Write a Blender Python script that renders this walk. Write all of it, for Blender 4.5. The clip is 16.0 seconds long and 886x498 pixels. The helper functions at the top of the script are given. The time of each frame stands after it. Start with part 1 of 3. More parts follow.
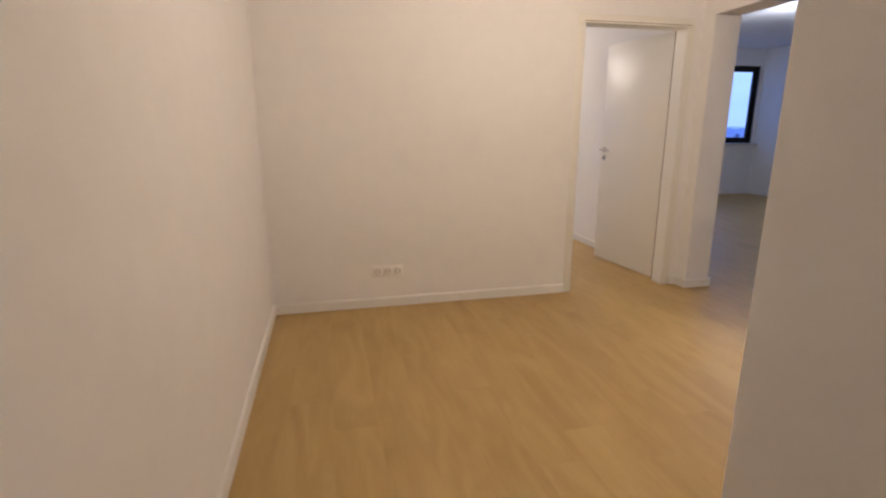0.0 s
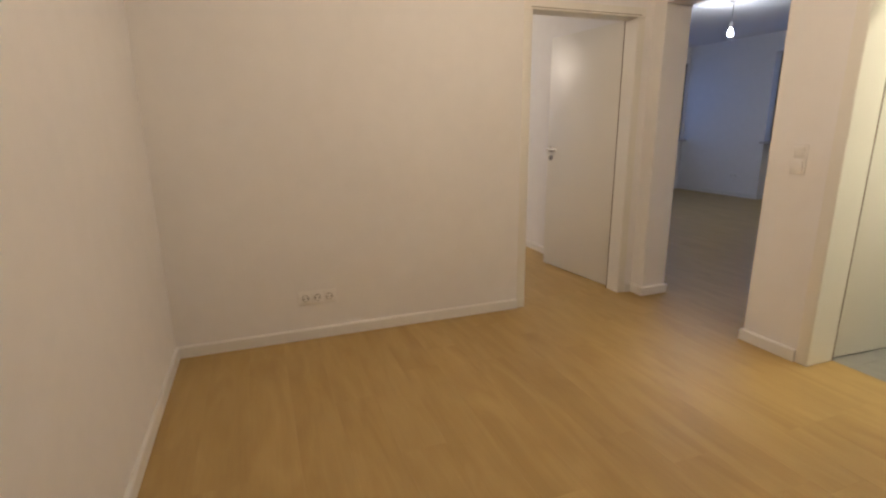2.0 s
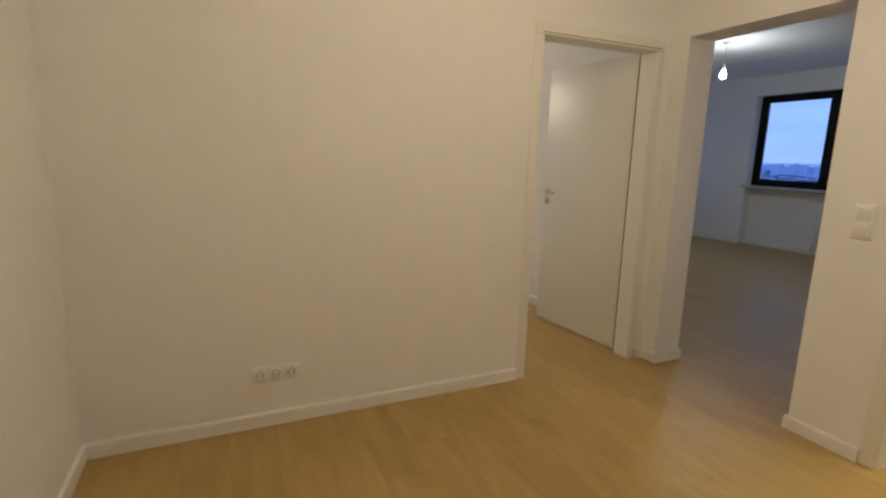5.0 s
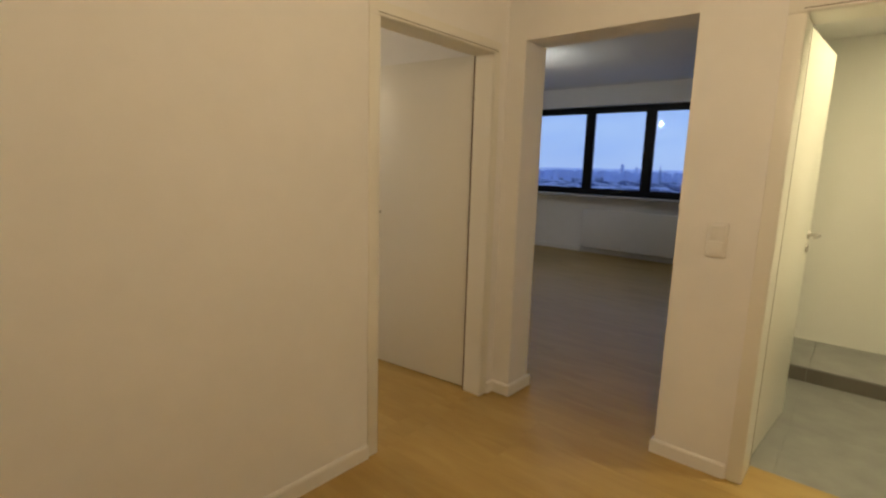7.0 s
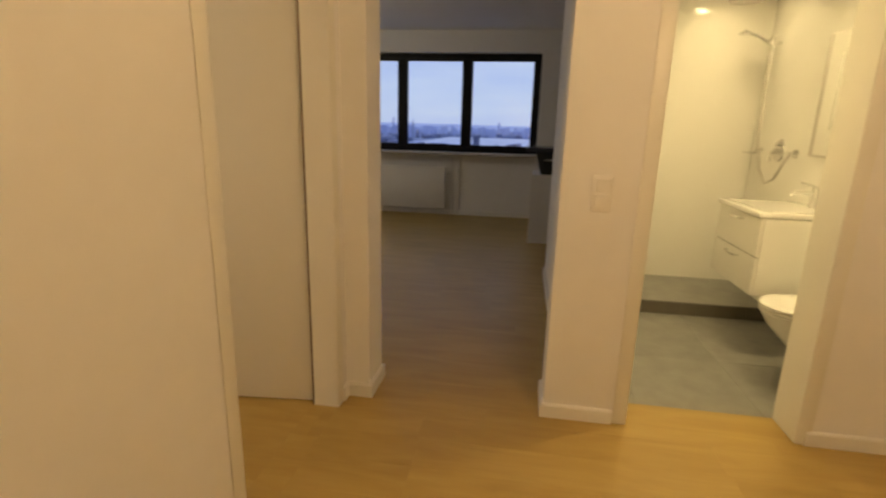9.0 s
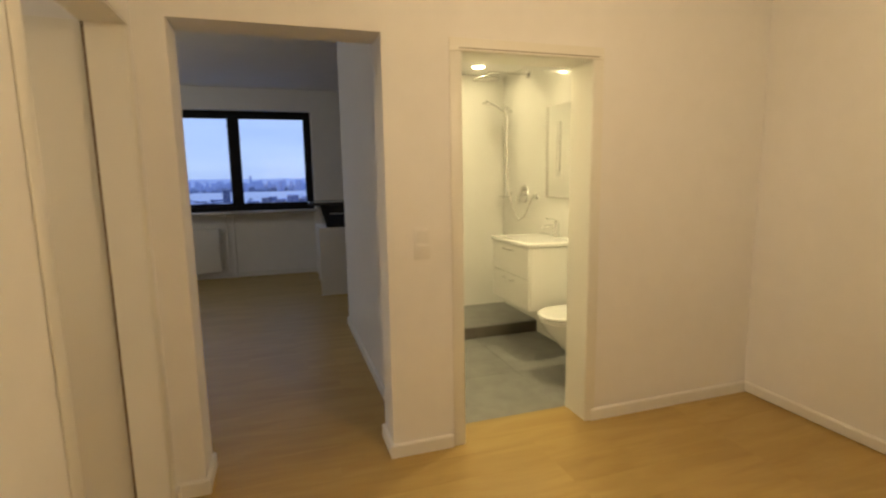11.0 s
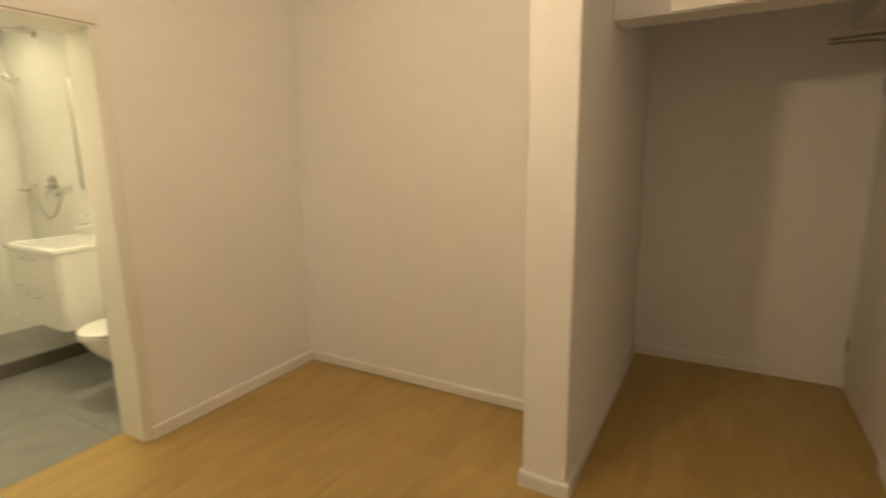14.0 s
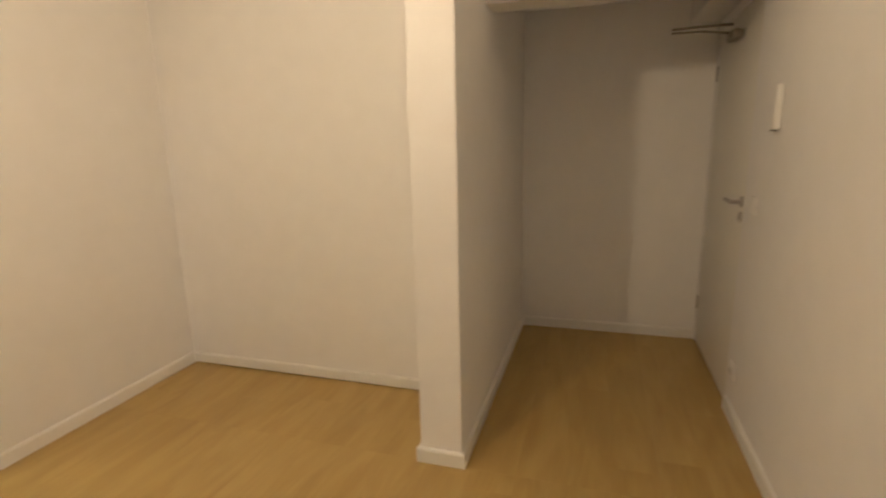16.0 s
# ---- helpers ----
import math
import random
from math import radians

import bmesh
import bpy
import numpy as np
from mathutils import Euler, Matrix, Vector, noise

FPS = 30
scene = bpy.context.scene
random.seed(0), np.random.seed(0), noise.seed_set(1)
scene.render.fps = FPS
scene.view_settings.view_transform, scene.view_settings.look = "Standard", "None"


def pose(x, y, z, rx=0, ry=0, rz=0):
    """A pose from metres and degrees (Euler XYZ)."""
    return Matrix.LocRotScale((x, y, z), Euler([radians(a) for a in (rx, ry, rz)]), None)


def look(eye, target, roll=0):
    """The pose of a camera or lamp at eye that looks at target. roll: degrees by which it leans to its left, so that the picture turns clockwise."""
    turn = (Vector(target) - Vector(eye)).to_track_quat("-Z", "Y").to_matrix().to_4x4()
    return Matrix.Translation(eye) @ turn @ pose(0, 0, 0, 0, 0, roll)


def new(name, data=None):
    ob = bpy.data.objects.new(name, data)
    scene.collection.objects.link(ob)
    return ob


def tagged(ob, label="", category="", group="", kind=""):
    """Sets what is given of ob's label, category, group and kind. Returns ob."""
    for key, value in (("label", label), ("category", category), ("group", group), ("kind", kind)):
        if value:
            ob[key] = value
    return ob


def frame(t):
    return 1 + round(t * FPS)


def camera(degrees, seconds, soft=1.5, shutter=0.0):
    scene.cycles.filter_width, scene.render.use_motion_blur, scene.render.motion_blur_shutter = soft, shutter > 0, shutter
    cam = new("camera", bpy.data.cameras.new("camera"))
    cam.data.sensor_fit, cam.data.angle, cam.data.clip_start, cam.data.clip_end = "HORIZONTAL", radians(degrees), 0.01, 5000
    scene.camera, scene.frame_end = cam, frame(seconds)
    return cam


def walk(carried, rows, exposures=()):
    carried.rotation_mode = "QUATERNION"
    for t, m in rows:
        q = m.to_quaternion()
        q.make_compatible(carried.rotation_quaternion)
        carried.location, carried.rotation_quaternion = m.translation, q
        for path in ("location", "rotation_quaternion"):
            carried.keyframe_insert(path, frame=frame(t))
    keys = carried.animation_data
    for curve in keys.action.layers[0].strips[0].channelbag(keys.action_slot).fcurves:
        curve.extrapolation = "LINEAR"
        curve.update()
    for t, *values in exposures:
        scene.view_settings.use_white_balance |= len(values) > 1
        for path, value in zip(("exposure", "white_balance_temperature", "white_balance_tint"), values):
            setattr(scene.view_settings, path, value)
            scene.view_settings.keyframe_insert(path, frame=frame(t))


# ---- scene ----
cam = camera(83.4, 16.0, soft=2.2, shutter=0.5)
PATH = [
    (0, (1.054, 3.427, 1.266), (1.486, 5.321, 0.791), -0.1),
    (0.5, (1.132, 3.618, 1.289), (1.701, 5.475, 0.811), 1.0),
    (1, (1.156, 3.75, 1.275), (1.807, 5.568, 0.755), 1.6),
    (1.5, (1.152, 3.799, 1.307), (1.789, 5.643, 0.867), 1.2),
    (2, (1.155, 3.892, 1.275), (1.827, 5.713, 0.793), -0.6),
    (2.5, (1.181, 4.067, 1.261), (1.856, 5.894, 0.804), 0.2),
    (3, (1.213, 4.166, 1.279), (1.865, 5.991, 0.789), 1.0),
    (5.5, (1.234, 4.617, 1.347), (2.19, 6.345, 1.031), 2.2),
    (6, (1.312, 4.778, 1.367), (2.489, 6.369, 1.078), 2.5),
    (6.5, (1.382, 4.95, 1.37), (2.679, 6.439, 1.057), 3.2),
    (7, (1.389, 5.215, 1.374), (2.885, 6.499, 1.041), 1.7),
    (7.5, (1.481, 5.408, 1.37), (3.032, 6.605, 0.969), 1.4),
    (8, (1.562, 5.66, 1.362), (3.236, 6.675, 0.949), 2.1),
    (8.5, (1.589, 5.866, 1.377), (3.423, 6.51, 0.907), 1.6),
    (9, (1.621, 6.051, 1.351), (3.539, 6.349, 0.868), 1.5),
    (11.5, (1.487, 6.36, 1.414), (3.307, 5.576, 1.147), -1.1),
    (12, (1.484, 6.328, 1.416), (3.218, 5.37, 1.14), -0.8),
    (12.5, (1.459, 6.287, 1.408), (3.081, 5.153, 1.117), -1.3),
    (13, (1.426, 6.215, 1.406), (2.879, 4.88, 1.081), -1.1),
    (13.5, (1.397, 6.104, 1.423), (2.66, 4.599, 1.053), -0.8),
    (14, (1.349, 6.032, 1.423), (2.313, 4.32, 1.05), -0.8),
    (14.5, (1.298, 6.006, 1.451), (1.993, 4.175, 1.047), -0.9),
    (15, (1.315, 6.004, 1.431), (1.79, 4.105, 1.023), -0.3),
    (15.5, (1.271, 5.967, 1.39), (1.689, 4.059, 0.963), -0.3),
    (16, (1.313, 6.017, 1.389), (1.896, 4.152, 0.964), -1.4),
]
EXPOSURES = [(0.0, 0.17, 4900, 15), (0.5, 0.07, 4930, 14), (1.0, 0.04, 4980, 14), (2.0, -0.14, 5060, 11), (3.0, -0.12, 5100, 9), (5.5, -0.36, 5200, 3), (6.0, -0.41, 5350, 3), (6.5, -0.42, 5600, 3), (7.5, -0.44, 6200, 1),
             (9.0, -0.25, 7450, 6), (11.5, -0.19, 6050, 2), (12.5, -0.23, 5950, 2), (13.0, -0.32, 5900, 2), (13.5, -0.27, 5850, 3), (14.0, -0.12, 5800, 4), (15.0, 0.09, 5480, 7), (16.0, 0.09, 5450, 7)]
walk(cam, [(t, look(eye, target, roll)) for t, eye, target, roll in PATH], EXPOSURES)


# ---- world: an overcast winter dusk ----
world = bpy.data.worlds.new("dusk")
scene.world = world
world.use_nodes = True
sky = world.node_tree.nodes.new("ShaderNodeTexSky")
sky.sky_type = "NISHITA"
sky.sun_disc = False
sky.sun_elevation = radians(9)
sky.sun_rotation = radians(250)
sky.air_density, sky.dust_density, sky.ozone_density = 1.0, 0.3, 6.0
SKY = 1.32
t = world.node_tree
where = t.nodes.new("ShaderNodeTexCoord")
clouds = t.nodes.new("ShaderNodeTexNoise")
clouds.inputs["Scale"].default_value = 3.0
clouds.inputs["Detail"].default_value = 5
stretch = t.nodes.new("ShaderNodeMapping")
stretch.inputs["Scale"].default_value = (1, 1, 5)
t.links.new(where.outputs["Generated"], stretch.inputs["Vector"])
t.links.new(stretch.outputs[0], clouds.inputs["Vector"])
cover = t.nodes.new("ShaderNodeValToRGB")
cover.color_ramp.elements[0].position, cover.color_ramp.elements[0].color = 0.3, (0.42, 0.54, 1.0, 1)
cover.color_ramp.elements[1].position, cover.color_ramp.elements[1].color = 0.75, (0.60, 0.71, 1.08, 1)
t.links.new(clouds.outputs["Fac"], cover.inputs["Fac"])
dim = t.nodes.new("ShaderNodeVectorMath")
dim.operation = "SCALE"
dim.inputs["Scale"].default_value = 0.1
t.links.new(sky.outputs["Color"], dim.inputs[0])
overcast = t.nodes.new("ShaderNodeMix")
overcast.data_type = "RGBA"
overcast.inputs["Factor"].default_value = 0.85
t.links.new(dim.outputs[0], overcast.inputs["A"])
t.links.new(cover.outputs["Color"], overcast.inputs["B"])
t.nodes["Background"].inputs["Strength"].default_value = SKY
t.links.new(overcast.outputs["Result"], t.nodes["Background"].inputs["Color"])

HALL_BULB, LIVING_BULB, BEDROOM_BULB, BATH_SPOT = 680.0, 440.0, 58.0, 740.0


# ---- materials ----
def material(name, color, rough=0.6, metal=0.0, grain=0.0, scale=30.0, bump=0.0, bump_scale=200.0, spec=0.5, by_object=0.0, coat=0.0):
    """A surface with a slow and a fine variation of its colour, and a fine relief."""
    m = bpy.data.materials.new(name)
    m.use_nodes = True
    t = m.node_tree
    b = t.nodes["Principled BSDF"]
    b.inputs["Roughness"].default_value = rough
    b.inputs["Metallic"].default_value = metal
    b.inputs["Specular IOR Level"].default_value = spec
    b.inputs["Coat Weight"].default_value = coat
    b.inputs["Base Color"].default_value = (*color, 1)
    where = t.nodes.new("ShaderNodeTexCoord")
    if grain or by_object:
        fine = t.nodes.new("ShaderNodeTexNoise")
        fine.inputs["Scale"].default_value = scale
        fine.inputs["Detail"].default_value = 6
        slow = t.nodes.new("ShaderNodeTexNoise")
        slow.inputs["Scale"].default_value = scale / 14
        slow.inputs["Detail"].default_value = 2
        t.links.new(where.outputs["Object"], fine.inputs["Vector"])
        t.links.new(where.outputs["Object"], slow.inputs["Vector"])
        add = t.nodes.new("ShaderNodeMath")
        add.operation = "ADD"
        t.links.new(fine.outputs["Fac"], add.inputs[0])
        t.links.new(slow.outputs["Fac"], add.inputs[1])
        value = t.nodes.new("ShaderNodeMapRange")
        value.inputs["From Min"].default_value, value.inputs["From Max"].default_value = 0.6, 1.4
        value.inputs["To Min"].default_value, value.inputs["To Max"].default_value = 1 - grain, 1 + grain
        t.links.new(add.outputs[0], value.inputs["Value"])
        last = value.outputs["Result"]
        if by_object:
            info = t.nodes.new("ShaderNodeObjectInfo")
            each = t.nodes.new("ShaderNodeMapRange")
            each.inputs["To Min"].default_value, each.inputs["To Max"].default_value = 1 - by_object, 1 + by_object
            t.links.new(info.outputs["Random"], each.inputs["Value"])
            both = t.nodes.new("ShaderNodeMath")
            both.operation = "MULTIPLY"
            t.links.new(last, both.inputs[0])
            t.links.new(each.outputs["Result"], both.inputs[1])
            last = both.outputs[0]
        tint = t.nodes.new("ShaderNodeVectorMath")
        tint.operation = "SCALE"
        tint.inputs[0].default_value = color
        t.links.new(last, tint.inputs["Scale"])
        t.links.new(tint.outputs[0], b.inputs["Base Color"])
    if bump:
        relief = t.nodes.new("ShaderNodeTexNoise")
        relief.inputs["Scale"].default_value = bump_scale
        relief.inputs["Detail"].default_value = 4
        t.links.new(where.outputs["Object"], relief.inputs["Vector"])
        node = t.nodes.new("ShaderNodeBump")
        node.inputs["Strength"].default_value = bump
        node.inputs["Distance"].default_value = 0.002
        t.links.new(relief.outputs["Fac"], node.inputs["Height"])
        t.links.new(node.outputs["Normal"], b.inputs["Normal"])
    return m


def wood_floor(name):
    """Light oak laminate: grain drawn out along the plank (y), each plank of its own tone."""
    m = bpy.data.materials.new(name)
    m.use_nodes = True
    t = m.node_tree
    b = t.nodes["Principled BSDF"]
    where = t.nodes.new("ShaderNodeTexCoord")
    info = t.nodes.new("ShaderNodeObjectInfo")
    shift = t.nodes.new("ShaderNodeVectorMath")
    shift.operation = "MULTIPLY_ADD"
    shift.inputs[1].default_value = (1, 1, 1)
    far = t.nodes.new("ShaderNodeVectorMath")
    far.operation = "SCALE"
    far.inputs[0].default_value = (17, 29, 11)
    t.links.new(info.outputs["Random"], far.inputs["Scale"])
    t.links.new(where.outputs["Object"], shift.inputs[0])
    t.links.new(far.outputs[0], shift.inputs[2])
    def streaks(sx, sy, detail, twist):
        mapping = t.nodes.new("ShaderNodeMapping")
        mapping.inputs["Scale"].default_value = (sx, sy, 1)
        t.links.new(shift.outputs[0], mapping.inputs["Vector"])
        n = t.nodes.new("ShaderNodeTexNoise")
        n.inputs["Scale"].default_value = 1
        n.inputs["Detail"].default_value = detail
        n.inputs["Distortion"].default_value = twist
        t.links.new(mapping.outputs[0], n.inputs["Vector"])
        return n.outputs["Fac"]
    broad, fine = streaks(9, 1.7, 3, 0.9), streaks(90, 4.5, 4, 0.2)
    mix = t.nodes.new("ShaderNodeMath")
    mix.operation = "MULTIPLY_ADD"
    mix.inputs[1].default_value = 0.30
    t.links.new(fine, mix.inputs[0])
    t.links.new(broad, mix.inputs[2])
    each = t.nodes.new("ShaderNodeMath")
    each.operation = "MULTIPLY_ADD"
    each.inputs[1].default_value = 0.06
    t.links.new(info.outputs["Random"], each.inputs[0])
    t.links.new(mix.outputs[0], each.inputs[2])
    ramp = t.nodes.new("ShaderNodeValToRGB")
    e = ramp.color_ramp.elements
    e[0].position, e[0].color = 0.36, (0.392, 0.262, 0.076, 1)
    e[1].position, e[1].color = 0.98, (0.528, 0.375, 0.130, 1)
    mid = ramp.color_ramp.elements.new(0.67)
    mid.color = (0.460, 0.317, 0.100, 1)
    t.links.new(each.outputs[0], ramp.inputs["Fac"])
    t.links.new(ramp.outputs["Color"], b.inputs["Base Color"])
    b.inputs["Roughness"].default_value = 0.42
    rough = t.nodes.new("ShaderNodeMapRange")
    rough.inputs["To Min"].default_value, rough.inputs["To Max"].default_value = 0.34, 0.5
    t.links.new(fine, rough.inputs["Value"])
    t.links.new(rough.outputs["Result"], b.inputs["Roughness"])
    node = t.nodes.new("ShaderNodeBump")
    node.inputs["Strength"].default_value = 0.12
    node.inputs["Distance"].default_value = 0.001
    t.links.new(fine, node.inputs["Height"])
    t.links.new(node.outputs["Normal"], b.inputs["Normal"])
    return m


def glowing(name, color, strength):
    m = bpy.data.materials.new(name)
    m.use_nodes = True
    b = m.node_tree.nodes["Principled BSDF"]
    b.inputs["Base Color"].default_value = (0.8, 0.8, 0.8, 1)
    b.inputs["Emission Color"].default_value = (*color, 1)
    b.inputs["Emission Strength"].default_value = strength
    return m


def pane_glass(name):
    m = bpy.data.materials.new(name)
    m.use_nodes = True
    b = m.node_tree.nodes["Principled BSDF"]
    b.inputs["Base Color"].default_value = (0.96, 0.98, 0.98, 1)
    b.inputs["Transmission Weight"].default_value = 1.0
    b.inputs["Roughness"].default_value = 0.0
    b.inputs["IOR"].default_value = 1.5
    return m


PAINT = material("white_wall_paint", (0.89, 0.88, 0.865), 0.85, grain=0.025, scale=9, bump=0.25, bump_scale=260)
CEILING = material("white_ceiling_paint", (0.88, 0.87, 0.85), 0.9, grain=0.02, scale=7, bump=0.2, bump_scale=180)
LACQUER = material("white_door_lacquer", (0.86, 0.845, 0.78), 0.36, grain=0.012, scale=5, bump=0.03, bump_scale=90)
SKIRTING = material("white_skirting_lacquer", (0.86, 0.85, 0.82), 0.4, grain=0.02, scale=14)
OAK = wood_floor("oak_laminate")
UNDERLAY = material("dark_joint", (0.2, 0.13, 0.05), 0.8, grain=0.1)
PLASTIC = material("white_switch_plastic", (0.89, 0.88, 0.855), 0.3, grain=0.01, scale=20)
WELL_SHADE = material("painted_plug_well_shade", (0.36, 0.34, 0.31), 0.4)
DARK_PLASTIC = material("dark_recess", (0.05, 0.047, 0.043), 0.5)
STEEL = material("brushed_steel", (0.55, 0.53, 0.50), 0.32, 1.0, grain=0.06, scale=60)
DARK_STEEL = material("dull_brown_steel", (0.33, 0.295, 0.24), 0.42, 1.0, grain=0.1, scale=60)
CHROME = material("chrome", (0.75, 0.75, 0.74), 0.09, 1.0, grain=0.01, scale=10)
BEAD_SHADE = material("painted_bead_shade", (0.30, 0.27, 0.21), 0.7)
GAP_SHADE = material("painted_hinge_gap_shade", (0.22, 0.17, 0.12), 0.8)
FRAME_DARK = material("dark_brown_window_frame", (0.008, 0.007, 0.007), 0.5, grain=0.15, scale=25, spec=0.2)
SILL = material("pale_stone_sill", (0.55, 0.53, 0.50), 0.35, grain=0.12, scale=60, bump=0.05)
GLASS = pane_glass("window_glass")
RADIATOR = material("white_radiator_enamel", (0.80, 0.79, 0.77), 0.3, grain=0.012, scale=8)
CABLE = material("white_cable", (0.7, 0.68, 0.65), 0.5)
TILE_GREY = material("grey_floor_tile", (0.27, 0.27, 0.255), 0.45, grain=0.22, scale=7, bump=0.06, bump_scale=60, by_object=0.04)
TILE_DARK = material("dark_grey_step_tile", (0.15, 0.135, 0.11), 0.5, grain=0.12, scale=9, by_object=0.1)
GROUT = material("grey_grout", (0.245, 0.245, 0.232), 0.9, grain=0.1, scale=80)
WALL_TILE = material("cream_glossy_wall_panel", (0.84, 0.83, 0.785), 0.09, grain=0.012, scale=4, coat=0.3)
CERAMIC = material("white_glazed_ceramic", (0.84, 0.84, 0.81), 0.08, grain=0.006, scale=6, coat=0.4)
VANITY_WHITE = material("white_gloss_vanity_front", (0.82, 0.81, 0.77), 0.2, grain=0.01, scale=6)
MIRROR = material("mirror_silver", (0.9, 0.9, 0.89), 0.015, 1.0)
WORKTOP = material("dark_grey_worktop", (0.05, 0.05, 0.052), 0.25, grain=0.2, scale=90)
BLACK_GLASS = material("black_oven_glass", (0.012, 0.012, 0.013), 0.08, grain=0.1, scale=10)
KITCHEN_WHITE = material("white_kitchen_front", (0.78, 0.77, 0.75), 0.35, grain=0.012, scale=6)
BULB_WARM = glowing("warm_bulb_glow", (1.0, 0.68, 0.38), HALL_BULB)
BULB_LIVING = glowing("living_bulb_glow", (1.0, 0.89, 0.76), LIVING_BULB)
BULB_BEDROOM = glowing("bedroom_bulb_glow", (1.0, 0.74, 0.47), BEDROOM_BULB)
SPOT_GLOW = glowing("bath_spot_glow", (1.0, 0.78, 0.43), BATH_SPOT)
SPOT_DIM = glowing("shower_spot_glow", (1.0, 0.78, 0.43), 0.2 * BATH_SPOT)
SPOT_SOFT = glowing("door_side_spot_glow", (1.0, 0.78, 0.43), 0.5 * BATH_SPOT)
# Ground, near walls, snow roofs and trees have blue dusk haze in their colour.
SNOW = material("haze_tinted_snowy_ground", (0.27, 0.33, 0.52), 0.95, grain=0.55, scale=0.02)
CITY_NEAR = material("haze_tinted_city_walls", (0.13, 0.165, 0.30), 0.9, grain=0.45, scale=0.05)
# Far city, roofs, ridge and trees: pale blue haze painted into their colour.
CITY_FAR = material("distant_city_painted_haze", (0.43, 0.50, 0.74), 0.95, grain=0.15, scale=0.01)
ROOF_SNOW = material("haze_tinted_snow_roofs", (0.62, 0.68, 0.90), 0.9, grain=0.25, scale=0.05)
ROOF_FAR = material("haze_painted_far_roofs", (0.54, 0.61, 0.86), 0.95, grain=0.2, scale=0.01)
RIDGE = material("haze_painted_ridge", (0.55, 0.62, 0.87), 0.95, grain=0.12, scale=0.01)
WOODS = material("haze_tinted_winter_trees", (0.10, 0.13, 0.24), 0.95, grain=0.4, scale=0.1)
WOODS_FAR = material("haze_painted_trees_and_spires", (0.26, 0.31, 0.48), 0.95, grain=0.25, scale=0.01)
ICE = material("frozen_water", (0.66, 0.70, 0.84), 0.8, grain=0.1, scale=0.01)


# ---- mesh helpers ----
def box(bm, x0, x1, y0, y1, z0, z1, bevel=0.0, segments=2):
    made = bmesh.ops.create_cube(bm, size=1)["verts"]
    bmesh.ops.scale(bm, vec=(x1 - x0, y1 - y0, z1 - z0), verts=made)
    bmesh.ops.translate(bm, vec=((x0 + x1) / 2, (y0 + y1) / 2, (z0 + z1) / 2), verts=made)
    if bevel:
        edges = list({e for v in made for e in v.link_edges})
        bmesh.ops.bevel(bm, geom=edges, offset=bevel, segments=segments, profile=0.5, affect="EDGES")
    return bm


def rod(bm, a, b, r0, r1=None, sides=20, caps=True):
    a, b = Vector(a), Vector(b)
    made = bmesh.ops.create_cone(bm, cap_ends=caps, segments=sides, radius1=r0, radius2=r0 if r1 is None else r1, depth=(b - a).length)["verts"]
    turn = (b - a).to_track_quat("Z", "Y").to_matrix().to_4x4()
    bmesh.ops.transform(bm, matrix=Matrix.Translation((a + b) / 2) @ turn, verts=made)
    return bm


def tube(bm, points, r, sides=12):
    """A round tube along points, with a ring at each of them."""
    points = [Vector(p) for p in points]
    rings, side = [], None
    for i, p in enumerate(points):
        way = (points[min(i + 1, len(points) - 1)] - points[max(i - 1, 0)]).normalized()
        side = way.orthogonal().normalized() if side is None else (side - way * side.dot(way)).normalized()
        other = way.cross(side)
        rings.append([bm.verts.new(p + r * (side * math.cos(2 * math.pi * k / sides) + other * math.sin(2 * math.pi * k / sides))) for k in range(sides)])
    for one, two in zip(rings, rings[1:]):
        for k in range(sides):
            bm.faces.new((one[k], one[(k + 1) % sides], two[(k + 1) % sides], two[k]))
    bm.faces.new(rings[0][::-1])
    bm.faces.new(rings[-1])
    return bm


def lathe(bm, profile, sides=32, stretch=(1, 1), at=(0, 0, 0)):
    """A turned shape: rings of (radius, height)."""
    rings = []
    for r, h in profile:
        rings.append([bm.verts.new((at[0] + stretch[0] * r * math.cos(2 * math.pi * k / sides), at[1] + stretch[1] * r * math.sin(2 * math.pi * k / sides), at[2] + h)) for k in range(sides)])
    for one, two in zip(rings, rings[1:]):
        for k in range(sides):
            bm.faces.new((one[k], one[(k + 1) % sides], two[(k + 1) % sides], two[k]))
    bm.faces.new(rings[0][::-1])
    bm.faces.new(rings[-1])
    return bm


def mesh_of(name, bm, mat, smooth=False):
    data = bpy.data.meshes.new(name)
    bmesh.ops.recalc_face_normals(bm, faces=bm.faces[:])
    bm.to_mesh(data)
    bm.free()
    data.materials.append(mat)
    if smooth:
        data.polygons.foreach_set("use_smooth", [True] * len(data.polygons))
        data.set_sharp_from_angle(angle=radians(35))
    return data


def part(name, bm, mat, parent=None, label="", smooth=False):
    ob = new(name, mesh_of(name, bm, mat, smooth))
    if parent is not None:
        ob.parent = parent
    if label:
        ob["label"] = label
    return ob


def thing(name, at, label, category, group="", kind="", turn=0):
    ob = new(name)
    ob.matrix_world = pose(*at, 0, 0, turn)
    ob.empty_display_size = 0.1
    return tagged(ob, label, category, group, kind)


def setting(name, bm, mat, label, category, smooth=False):
    return tagged(part(name, bm, mat, smooth=smooth), label, category, kind="structure")


def boxes(*sizes, bevel=0.0):
    bm = bmesh.new()
    for s in sizes:
        box(bm, *s, bevel=bevel)
    return bm


# ---- the large structure ----
W, E, N = 0.63, 3.82, 6.87           # the hall's west, east and north walls
BACK = 4.035                          # far side of the hall's east wall
TOP = 2.66                            # ceilings
BATH_TOP = 2.36
BATH_W = 4.025                        # bathroom side of that wall
